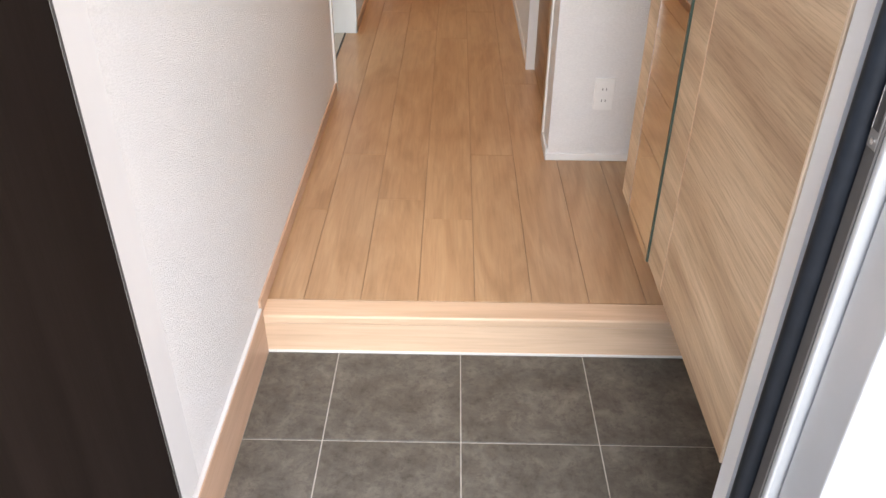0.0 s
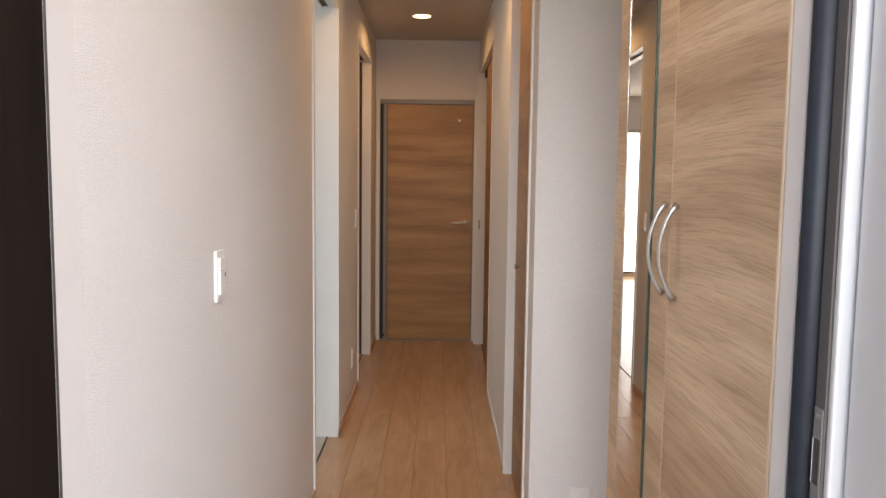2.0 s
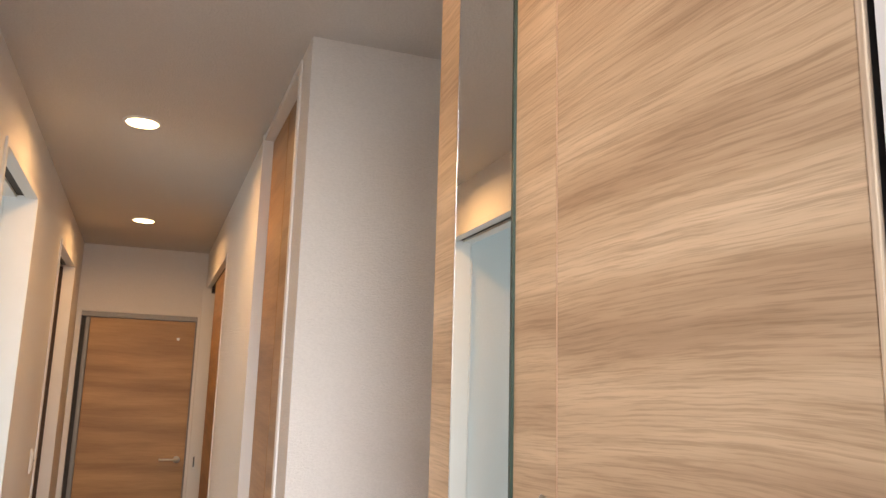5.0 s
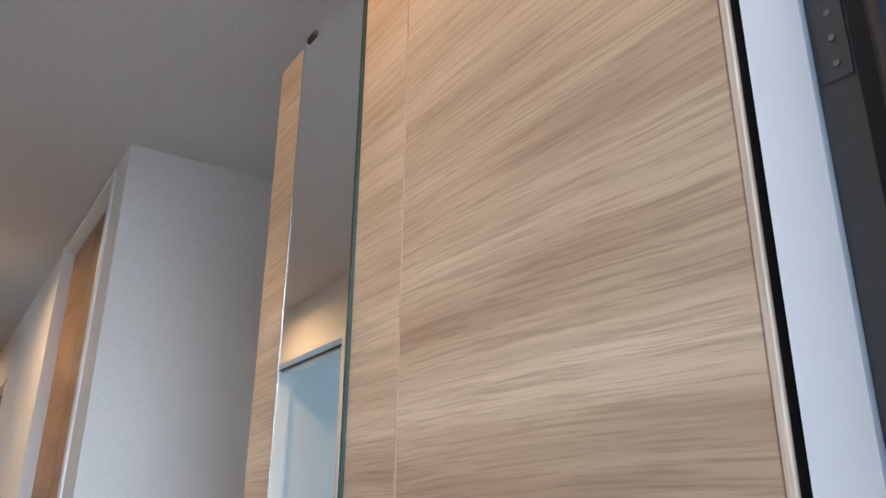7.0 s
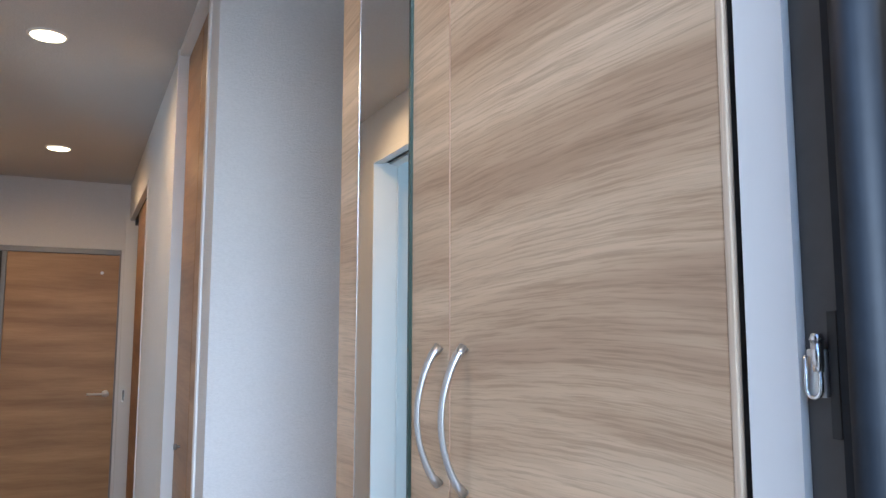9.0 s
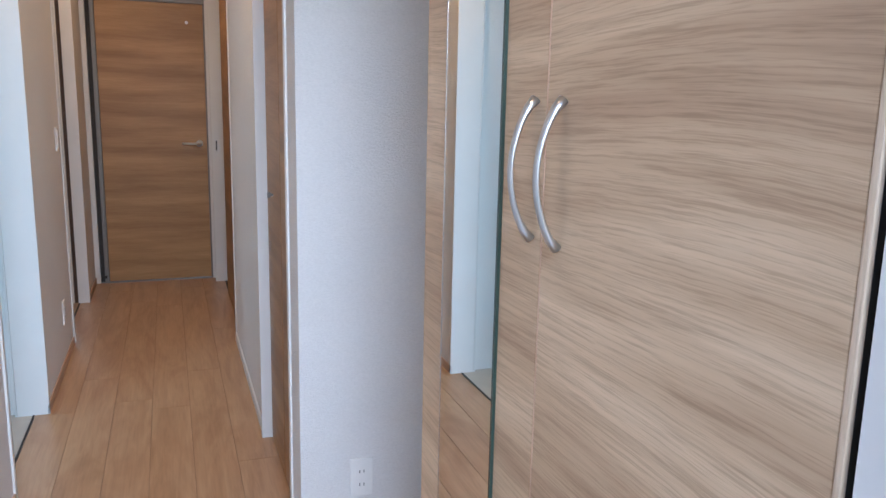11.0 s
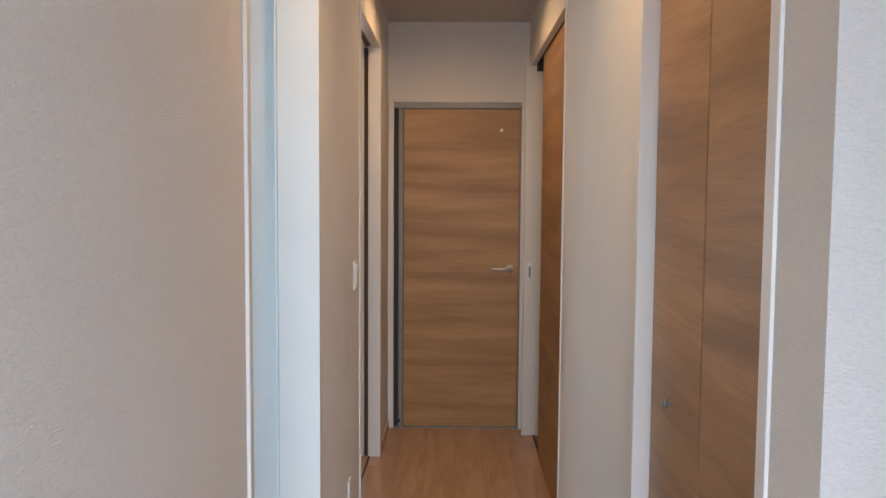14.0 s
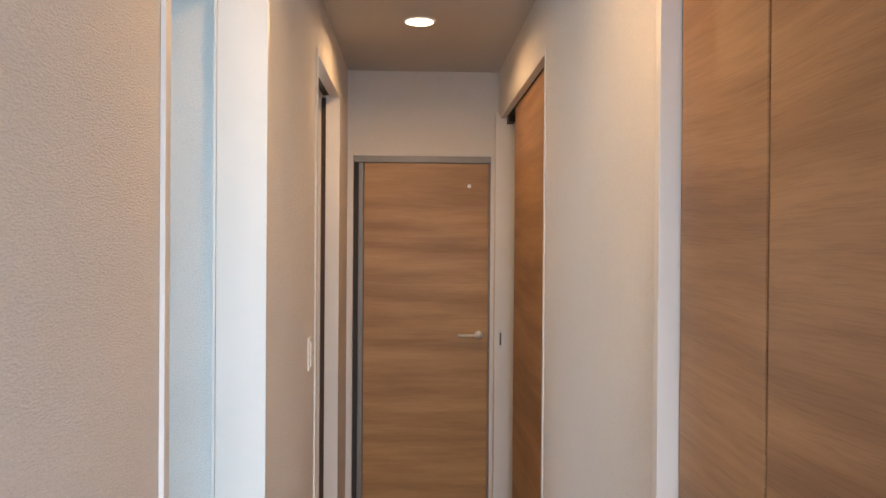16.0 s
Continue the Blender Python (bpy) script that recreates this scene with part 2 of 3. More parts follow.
def sweep(points, widths, depths, side, seg=10):
    """A bar with an oval section along points; side: the section's wide direction."""
    bm = bmesh.new()
    rings = []
    for i, p in enumerate(points):
        a, b = points[max(0, i - 1)], points[min(len(points) - 1, i + 1)]
        along = (Vector(b) - Vector(a)).normalized()
        across = Vector(side)
        out = along.cross(across).normalized()
        rings.append([bm.verts.new(Vector(p) + across * widths[i] * math.cos(k * math.tau / seg) + out * depths[i] * math.sin(k * math.tau / seg)) for k in range(seg)])
    for r0, r1 in zip(rings, rings[1:]):
        for k in range(seg):
            bm.faces.new((r0[k], r0[(k + 1) % seg], r1[(k + 1) % seg], r1[k]))
    bm.faces.new(rings[0][::-1])
    bm.faces.new(rings[-1])
    bmesh.ops.recalc_face_normals(bm, faces=bm.faces[:])
    return bm


def mesh_of(name, bm, mat, smooth=False):
    bmesh.ops.recalc_face_normals(bm, faces=bm.faces[:])
    me = bpy.data.meshes.new(name)
    bm.to_mesh(me)
    bm.free()
    me.materials.append(mat)
    if smooth:
        for f in me.polygons:
            f.use_smooth = True
    return me


def part(name, bm, mat, parent, label="", smooth=False):
    ob = new(name, mesh_of(name, bm, mat, smooth))
    ob.parent = parent
    if label:
        ob["label"] = label
    return ob


def thing(name, label, category, group="", kind="", base=None):
    ob = new(name)
    ob.empty_display_size = 0.1
    return tagged(ob, label, category, group, kind)


def structure(name, bm, mat, label, category):
    return tagged(new(name, mesh_of(name, bm, mat)), label, category, kind="structure")


# ---- plan ----
L, R = -0.398, 0.468            # faces of the hall's side walls
LO, RO = L - 0.12, R + 0.12     # their far faces
END = 6.54                      # face of the end wall
DOOR_IN = 0.73                  # inner face of the entrance wall
TILE_Z = -0.124
STEP = 1.62                     # front of the step
CORNER = 2.575                  # face of the alcove's end wall
BACK = 0.95                     # wall behind the shoe cabinet
HEAD1, HEAD2 = 2.268, 2.245     # heads of the sliding doors
FACE = 0.535                    # front of the shoe cabinet

structure("wall_left", boxes(
    (LO, L, DOOR_IN, 3.203, -0.3, CEIL), (LO, L, 3.203, 4.046, HEAD1 + 0.024, CEIL), (LO, L, 4.046, 5.059, -0.3, CEIL),
    (LO, L, 5.059, 5.999, HEAD1 + 0.024, CEIL), (LO, L, 5.999, END, -0.3, CEIL)), PAPER,
    "white textured wallpaper hall wall with two doorways", "wall")
structure("wall_right", boxes(
    (R, RO, CORNER, 2.73, -0.3, CEIL), (R, RO, 2.73, 3.545, 2.52, CEIL), (R, RO, 3.545, 4.905, -0.3, CEIL),
    (R, RO, 4.905, 6.424, HEAD2 + 0.02, CEIL), (R, RO, 6.424, END, -0.3, CEIL)), PAPER,
    "white textured wallpaper hall wall with closet doors", "wall")
structure("wall_alcove", boxes((RO, BACK + 0.12, CORNER, CORNER + 0.12, -0.3, CEIL)), PAPER, "white wallpaper wall beside the shoe cabinet", "wall")
structure("wall_cabinet_side", boxes((BACK, BACK + 0.12, DOOR_IN, CORNER, -0.3, CEIL)), PAPER, "white wallpaper wall behind the shoe cabinet", "wall")
structure("wall_end", boxes((LO, -0.397, END, END + 0.12, -0.3, CEIL), (-0.397, 0.452, END, END + 0.12, 2.052, CEIL),
                            (0.452, RO, END, END + 0.12, -0.3, CEIL)), PAPER, "white wallpaper end wall round the hall door", "wall")
structure("wall_entrance", boxes((-4.0, -0.33, 0.56, DOOR_IN, -0.3, 2.9), (0.575, 4.0, 0.56, DOOR_IN, -0.3, 2.9),
                                 (-0.33, 0.575, 0.56, DOOR_IN, 2.30, 2.9)), PAPER, "white entrance wall round the front door", "wall")
structure("ceiling", boxes((LO, BACK + 0.12, DOOR_IN, END + 0.12, CEIL, CEIL + 0.1)), CEILING_SHADED, "white papered hall ceiling", "ceiling")

# rooms seen through the doorways, then unseen spaces behind the closet and sliding doors
structure("wall_small_room", boxes(
    (-2.55, -2.43, 2.2, 4.9, -0.3, CEIL), (-2.43, -2.37, 2.2, 2.32, -0.3, CEIL), (-1.27, LO, 2.2, 2.32, -0.3, CEIL),
    (-2.37, -1.27, 2.2, 2.32, -0.3, 0.7), (-2.37, -1.27, 2.2, 2.32, 2.0, CEIL), (-2.43, LO, 4.05, 4.17, -0.3, CEIL)), PAPER,
    "white walls of the small side room", "wall")
structure("ceiling_small_room", boxes((-2.55, LO, 2.2, 4.9, CEIL, CEIL + 0.1)), CEILING_SHADED, "white ceiling of the small side room", "ceiling")
structure("floor_small_room", boxes((-2.43, LO + 0.06, 2.32, 4.78, -0.2, 0.0)),
          plain("pale_vinyl_floor", (0.50, 0.44, 0.37), 0.4, vary=0.06, scale=8), "pale vinyl floor of the small side room", "floor")
structure("wall_living_room", boxes(
    (-4.0, -3.88, 4.9, 11.12, -0.3, CEIL), (-3.88, -2.6, 11.0, 11.12, -0.3, CEIL), (-0.9, 0.2, 11.0, 11.12, -0.3, CEIL),
    (-2.6, -0.9, 11.0, 11.12, 2.08, CEIL), (LO, L, END + 0.12, 11.0, -0.3, CEIL), (-3.88, -2.55, 4.78, 4.9, -0.3, CEIL)), PAPER,
    "white walls of the bright living room", "wall")
structure("ceiling_living_room", boxes((-4.0, LO, 4.9, 11.12, CEIL, CEIL + 0.1)), CEILING_SHADED, "white ceiling of the living room", "ceiling")
structure("floor_living_room", boxes((-3.88, LO + 0.06, 4.9, 11.0, -0.2, 0.0)), PLANK, "light oak floor of the living room", "floor")
structure("wall_closet_inside", boxes((RO, RO + 0.6, 2.72, 2.76, -0.1, CEIL), (RO, RO + 0.6, 3.52, 3.6, -0.1, CEIL), (RO + 0.6, RO + 0.68, 2.72, 3.6, -0.1, CEIL),
                                      (RO, RO + 0.68, 2.72, 3.6, CEIL, CEIL + .05)), PAPER, "white inside of the hall closet", "wall")
# Unseen box added behind the sliding door so that no light leaks in.
structure("wall_back_light_stop", boxes((RO, 2.2, 4.7, 4.82, -0.1, CEIL), (RO, 2.2, 6.6, 6.72, -0.1, CEIL), (2.2, 2.3, 4.7, 6.72, -0.1, CEIL),
                                  (RO, 2.3, 4.7, 6.72, CEIL, CEIL + .05)), PAPER, "unseen white walls keeping light out behind the sliding door", "wall")
structure("floor_back_room", boxes((RO, 2.2, 4.82, 6.6, -0.2, 0.0)), PLANK, "unseen oak floor behind the sliding door", "floor")


# windows of the side rooms
def window(name, spot, w, z0, z1, label):
    """A sliding window in two sashes, built facing y, then turned into place."""
    win = tagged(new(name), label, "window", kind="structure")
    fr = 0.045
    part("window_frame", boxes((-w / 2, w / 2, -.05, .05, z0, z0 + fr), (-w / 2, w / 2, -.05, .05, z1 - fr, z1),
                               (-w / 2, -w / 2 + fr, -.05, .05, z0 + fr, z1 - fr), (w / 2 - fr, w / 2, -.05, .05, z0 + fr, z1 - fr)), SILVER, win)
    for s, yy in ((-1, -0.02), (1, 0.02)):
        a, b = (-w / 2 + fr, 0.03) if s < 0 else (-0.03, w / 2 - fr)
        sash = part("sash", boxes((a, b, yy - .015, yy + .015, z0 + fr, z0 + fr + .06), (a, b, yy - .015, yy + .015, z1 - fr - .05, z1 - fr),
                                  (a, a + .05, yy - .015, yy + .015, z0 + fr + .06, z1 - fr - .05), (b - .05, b, yy - .015, yy + .015, z0 + fr + .06, z1 - fr - .05)), GREY_STEEL, win)
        pane = part("pane", boxes((a + .05, b - .05, yy - .003, yy + .003, z0 + fr + .06, z1 - fr - .05)), GLASS, sash)
        pane.visible_shadow = False
    win.matrix_world = spot
    return win


window("window_1", pose(-1.82, 2.26, 0), 1.1, 0.7, 2.0, "grey-framed sliding window of the small room")
window("window_2", pose(-1.75, 11.06, 0), 1.7, 0.0, 2.08, "grey-framed glass terrace door letting in daylight")

# ---- ground and outside ----
structure("ground", boxes((-300, 300, -300, 300, -0.6, -0.31)), EARTH, "gravel ground around the house", "ground")
structure("porch_floor", boxes((-2.5, 2.5, -2.6, 0.56, -0.32, TILE_Z - 0.035)), CONCRETE, "grey concrete porch slab before the door", "porch")
structure("roof_slab", boxes((-4.0, 4.0, DOOR_IN - .17, 11.2, 2.9, 3.1)), CONCRETE, "flat roof over the flat", "roof")

# ---- entrance: tiled floor, step, skirting ----
tile_floor = structure("tile_floor", boxes((L, BACK, 0.6, STEP, -0.3, TILE_Z - 0.0025)), GROUT, "dark stone tiled entrance floor with pale joints", "floor")
step = tagged(new("entrance_step"), "pale wooden entrance step with a rounded nosing", "step", kind="structure")
part("riser", boxes((L, BACK, STEP, STEP + 0.02, TILE_Z - 0.0025, -0.012)), NOSING, step)
part("nosing", rounded((L, BACK, STEP - 0.004, STEP + 0.075, -0.028, 0.001), r=0.006, seg=3), NOSING, step)
part("sealant", boxes((L, BACK, STEP - 0.005, STEP - 0.0002, TILE_Z - 0.002, TILE_Z + 0.004)), CLOTH_WHITE, step)
structure("baseboard_entrance", rounded((L, L + 0.012, 0.76, STEP - 0.004, TILE_Z - 0.002, 0.02), r=0.002), SKIRT, "wooden skirting board beside the entrance tiles", "baseboard")
structure("baseboard_entrance_cap", rounded((L, L + 0.010, 0.76, STEP - 0.004, 0.0202, 0.0262), r=0.002), LINING, "white cap strip on the entrance skirting", "baseboard")
structure("baseboard_cabinet_side", boxes((BACK - 0.012, BACK, 0.76, STEP - 0.004, TILE_Z - 0.002, 0.02)), SKIRT, "wooden skirting board beneath the shoe cabinet", "baseboard")
for i, (a, b) in enumerate(((STEP, 3.2028), (4.021, 5.034), (6.02, END))):
    structure("baseboard_left", rounded((L, L + 0.008, a, b, 0.001, 0.045), r=0.002), SKIRT, "thin light wood skirting along the hall wall", "baseboard")
for i, (a, b) in enumerate(((CORNER, 2.722), (3.54, 4.90))):
    structure("baseboard_right", rounded((R - 0.008, R, a, b, 0.001, 0.045), r=0.002), TRIM, "thin white skirting along the hall wall", "baseboard")
structure("baseboard_alcove", rounded((R - 0.008, BACK, CORNER - 0.006, CORNER, 0.001, 0.03), r=0.002), TRIM, "thin white skirting at the alcove wall", "baseboard")

# ---- front door, swung outward, and its metal frame ----
front_door = thing("front_door", "dark brown front door swung open outward", "door")
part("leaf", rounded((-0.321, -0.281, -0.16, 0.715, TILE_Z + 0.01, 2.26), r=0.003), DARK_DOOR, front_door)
part("edge_seal", boxes((-0.2808, -0.279, 0.7125, 0.7155, TILE_Z + 0.012, 2.25)), SLOT, front_door, "black rubber edge seal")
part("lock_edge", boxes((-0.31, -0.286, -0.163, -0.161, 0.85, 1.25)), SILVER, front_door)

door_frame = tagged(new("front_door_frame"), "black and aluminium front door frame", "door frame", kind="structure")
Z0, Z1 = TILE_Z - 0.0, 2.30
part("inner_lining", boxes((0.533, 0.575, 0.7305, 0.7700, Z0, Z1)), TRIM, door_frame, "white inner lining")
part("lock_post", boxes((0.539, 0.575, 0.7045, 0.730, Z0, Z1)), GREY_STEEL, door_frame, "dark grey lock post")
gk = [(0.550, 0.6885), (0.529, 0.6882), (0.519, 0.6865), (0.512, 0.6810), (0.510, 0.6740), (0.513, 0.6670), (0.520, 0.6620), (0.550, 0.6615)]
gm = bmesh.new()
lower, upper = [[gm.verts.new((gx, gy, gz)) for gx, gy in gk] for gz in (Z0, Z1)]
for k in range(len(gk)):
    gm.faces.new((lower[k], lower[(k + 1) % len(gk)], upper[(k + 1) % len(gk)], upper[k]))
gm.faces.new(lower)
gm.faces.new(upper[::-1])
part("gasket", gm, BLACK, door_frame, "bulging black rubber gasket", True)
part("gasket_channel", boxes((0.535, 0.575, 0.6888, 0.7042, Z0, Z1)), BLACK, door_frame, "black gasket channel")
part("stop_bead", boxes((0.540, 0.575, 0.6562, 0.6612, Z0, Z1)), BLACK, door_frame)
part("keeper_rail", boxes((0.526, 0.575, 0.6360, 0.6560, Z0, Z1)), GREY_STEEL, door_frame, "dark rail holding the lock keepers")
part("bright_bead", rounded((0.528, 0.575, 0.6245, 0.6357, Z0, Z1), r=0.003), ALU_FRAME, door_frame, "bright aluminium bead")
part("groove", boxes((0.549, 0.575, 0.617, 0.6242, Z0, Z1)), BLACK, door_frame)
part("outer_post", rounded((0.539, 0.60, 0.540, 0.6167, Z0, Z1), r=0.003), ALU_FRAME, door_frame, "pale aluminium outer post")
part("outer_seal", boxes((0.6005, 0.612, 0.544, 0.5595, Z0, Z1)), plain("pink_sealant", (0.62, 0.50, 0.45), 0.6), door_frame)
part("hinge_post", boxes((-0.33, -0.322, 0.62, 0.735, Z0, Z1)), GREY_STEEL, door_frame)
part("head", boxes((-0.33, 0.575, 0.62, 0.735, 2.27, 2.2995)), GREY_STEEL, door_frame)
part("sill", boxes((-0.33, 0.575, 0.56, 0.74, TILE_Z - 0.04, TILE_Z + 0.004)), SILVER, door_frame, "metal door sill")
part("left_lining", boxes((L + 0.0005, L + 0.004, 0.7355, 1.03, 0.036, Z1)), LINING, door_frame, "white inner lining")

strike = thing("lock_strike", "chrome lock strike on the dark door post", "lock")
part("slot", rounded((0.5376, 0.5388, 0.7070, 0.7135, 1.333, 1.406), r=0.0004), SLOT, strike, "black slot")
part("plate", rounded((0.5352, 0.5388, 0.7137, 0.7268, 1.356, 1.384), r=0.001), NICKEL, strike)
loop = [(0.5330, 0.7202 + 0.0050 * math.cos(a), 1.361 + 0.0052 * math.sin(a)) for a in (math.pi + math.pi * k / 8 for k in range(9))]
loop = [(0.5330, 0.7152, 1.378)] + loop + [(0.5330, 0.7252, 1.380)]
part("bracket", sweep(loop, [0.0018] * len(loop), [0.0014] * len(loop), (1, 0, 0), 8), CHROME, strike, "bent chrome bracket", True)
part("bolt", rod((0.5335, 0.7172, 1.380), "z", 0.0036, 0.018), CHROME, strike, "chrome bolt", True)
part("bolt_cap", rod((0.5335, 0.7172, 1.391), "z", 0.0045, 0.004, r2=0.003), CHROME, strike, smooth=True)

upper = thing("upper_lock_plate", "small steel lock plate high on the dark post", "lock")
part("plate", rounded((0.5378, 0.5388, 0.7075, 0.7275, 1.775, 1.83), r=0.0004), GREY_STEEL, upper)
for zz in (1.785, 1.803, 1.821):
    part("screw", rod((0.5374, 0.7162, zz), "x", 0.0022, 0.0012, seg=12), FRAME_GREY, upper)


def keeper(z, half, reach, label):
    """A steel keeper on the rail: plate, dark recess with a bright lip, screws above and below."""
    k = thing("lock_keeper", label, "lock", "lock keepers")
    part("plate", rounded((0.5248, 0.5259, 0.6372, 0.6550, z - reach - 0.008, z + reach + 0.008), r=0.0005), FRAME_GREY, k)
    part("recess", boxes((0.5244, 0.5250, 0.6400, 0.6515, z - half, z + half)), SLOT, k, "black recess")
    part("lip", rounded((0.5232, 0.5249, 0.6515, 0.6530, z - half, z + half), r=0.0004), CHROME, k, "bright steel lip")
    for zz in (z - reach, z + reach):
        part("screw", rod((0.5243, 0.6450, zz), "x", 0.0034, 0.0022, r2=0.0026, seg=14), CHROME, k)
    return k


keeper(1.140, 0.024, 0.048, "steel lock keeper with a dark recess on the rail")
keeper(1.026, 0.023, 0.034, "lower steel lock keeper with a dark recess")

# ---- shoe cabinet with mirror ----
CB, CT = 0.385, 2.275           # bottom and top
cab = thing("shoe_cabinet", "tall floating oak shoe cabinet with long mirror", "cabinet")
part("body", boxes((FACE + 0.021, BACK - 0.002, 0.792, 1.64, CB + 0.004, CT)), OAK_Y, cab)
part("side_edge", boxes((FACE + 0.0047, FACE + 0.08, 0.7812, 0.7866, CB + .004, CT - 0.001)), SLOT, cab)
ld = part("door", rounded((FACE, FACE + 0.02, 1.2195, 1.642, CB, CT), r=0.0015), OAK_Y, cab)
rd = part("door", rounded((FACE, FACE + 0.02, 0.787, 1.2165, CB, CT), r=0.0015), OAK_Y, cab)
part("edge_band", rounded((FACE - 0.0008, FACE + 0.0045, 0.7805, 0.7868, CB, CT), r=0.001), OAK_Z_LIT, rd, "oak edge strip")
part("edge_band", boxes((FACE - 0.0003, FACE + 0.019, 1.2167, 1.2182, CB, CT)), SKIRT, rd, "oak edge strip")
part("mirror", boxes((FACE - 0.0045, FACE - 0.0004, 1.3345, 1.537, CB + 0.002, CT - 0.006)), MIRROR, ld, "long frameless mirror")
part("mirror_edge", boxes((FACE - 0.0047, FACE - 0.0003, 1.329, 1.3343, CB + 0.002, CT - 0.006)), GLASS_EDGE, ld, "dark green glass edge")
part("mirror_bevel", boxes((FACE - 0.0047, FACE - 0.0003, 1.5372, 1.5405, CB + 0.002, CT - 0.006)), CHROME, ld, "bright bevelled glass edge")
part("mirror_clip", rounded((FACE - 0.008, FACE - 0.001, 1.494, 1.524, CT - 0.011, CT - 0.002), r=0.001), SLOT, ld)
part("mirror_clip", rounded((FACE - 0.008, FACE - 0.001, 1.345, 1.375, CT - 0.011, CT - 0.002), r=0.001), SLOT, ld)


def bow_handle(y, door):
    n = 17
    pts, ws, ds = [], [], []
    for i in range(n):
        u = i / (n - 1)
        s = math.sin(math.pi * u)
        pts.append((FACE - 0.003 - 0.028 * s ** 0.7, y, 1.224 + 0.158 * u))
        ws.append(0.0058 + 0.0016 * (1 - s) ** 2)
        ds.append(0.0028 + 0.0030 * (1 - s) ** 2)
    bar = sweep(pts, ws, ds, (0, 1, 0), 12)
    h = part("handle", bar, HANDLE, door, "curved satin chrome bow handle", True)
    return h


bow_handle(1.240, ld)
bow_handle(1.174, rd)


# ---- doorways of the hall ----
def casing(name, spans, label, mat=TRIM):
    fr = tagged(new(name), label, "door frame", kind="structure")
    for pname, span in spans:
        part(pname, rounded(span, r=0.0015), mat, fr)
    return fr


def doorway_left(name, y0, y1, label, groove):
    fr = casing(name, (
        ("jamb", (LO - 0.008, L + 0.008, y0 - 0.025, y0, 0.0, HEAD1 + 0.024)),
        ("jamb", ((L - 0.062) if groove == GROOVE else (LO + 0.001), L + 0.008, y1, y1 + 0.025, 0.0, HEAD1 + 0.024)),
        ("jamb", (LO - 0.008, (L - 0.085) if groove == GROOVE else LO, y1, y1 + 0.025, 0.0, HEAD1 + 0.024)),
        ("head", (L - 0.040, L + 0.008, y0, y1, HEAD1 - 0.001, HEAD1 + 0.024)),
        ("head", (LO - 0.008, L - 0.075, y0, y1, HEAD1 - 0.001, HEAD1 + 0.024))), label)
    if groove == GROOVE:
        part("jamb_groove", boxes((L - 0.085, L - 0.062, y1 + 0.012, y1 + 0.025, 0, HEAD1)), groove, fr)
    part("track", boxes((L - 0.075, L - 0.040, y0, y1, HEAD1 + 0.01, HEAD1 + 0.02)), SLOT, fr, "dark overhead track")
    part("floor_track", boxes((L - 0.060, L - 0.052, y0, y1, 0.0, 0.0025)), SLOT, fr, "dark floor track")
    part("near_seal", boxes((L - 0.070, L - 0.045, y0 + 0.0005, y0 + 0.006, 0, HEAD1)), GROOVE, fr)
    return fr


doorway_left("door_frame_1", 3.2282, 4.021, "white doorway frame open to a bright room", TRIM)
doorway_left("door_frame_2", 5.084, 5.974, "white doorway frame open to the living room", GROOVE)

bf = casing("door_frame_3", (
    ("jamb", (R - 0.006, RO, 2.730, 2.765, 0.0, 2.52)),
    ("jamb", (R - 0.012, RO, 3.515, 3.545, 0.0, 2.52)),
    ("head", (R - 0.006, RO, 2.765, 3.515, 2.495, 2.52))), "white full-height frame of the folding closet door")
fold = thing("folding_door", "oak folding closet door in two leaves, closed", "door")
DX = 0.497
for a, b in ((2.769, 3.134), (3.140, 3.511)):
    part("leaf", rounded((DX, DX + 0.03, a, b, 0.008, 2.49), r=0.003), OAK_D, fold)
part("fold_gap", boxes((DX + 0.004, DX + 0.02, 3.1342, 3.1398, 0.008, 2.49)), GROOVE, fold)
knob = part("knob", rod((DX - 0.016, 3.330, 1.022), "x", 0.011, 0.010), FRAME_GREY, fold, "round dark metal knob", True)
part("knob_stem", rod((DX - 0.0055, 3.330, 1.022), "x", 0.005, 0.0112), FRAME_GREY, knob)

sf = casing("door_frame_4", (
    ("jamb", (R - 0.030, RO, 6.400, 6.424, 0.0, HEAD2 + 0.02)),
    ("jamb", (R - 0.004, RO, 4.905, 4.930, 0.0, HEAD2 + 0.02)),
    ("head", (R - 0.004, R + 0.028, 4.930, 6.400, HEAD2, HEAD2 + 0.02)),
    ("head", (R + 0.075, RO, 4.930, 6.400, HEAD2, HEAD2 + 0.02))), "white frame of the sliding hall door")
part("floor_track", boxes((R + 0.035, R + 0.05, 4.93, 6.40, 0.0, 0.0025)), SLOT, sf, "dark floor track")
part("track", boxes((R + 0.028, R + 0.075, 4.93, 6.40, HEAD2 + 0.004, HEAD2 + 0.015)), SLOT, sf, "dark overhead track")
slide = thing("sliding_door", "oak sliding door half open on its track", "door")
part("leaf", rounded((R + 0.030, R + 0.066, 4.932, 6.02, 0.006, HEAD2 - 0.004), r=0.002), OAK_D, slide)
pull = thing("door_latch_plate", "small steel latch plate on the white jamb", "latch")
part("plate", rounded((0.462, 0.484, 6.3975, 6.3998, 0.955, 1.065), r=0.0008), NICKEL, pull)
part("recess", boxes((0.468, 0.478, 6.3968, 6.3976, 0.975, 1.045)), GREY_STEEL, pull)
part("roller", boxes((0.50, 0.535, 6.30, 6.398, HEAD2 - 0.035, HEAD2 - 0.002)), SLOT, sf, "dark soft-close block")

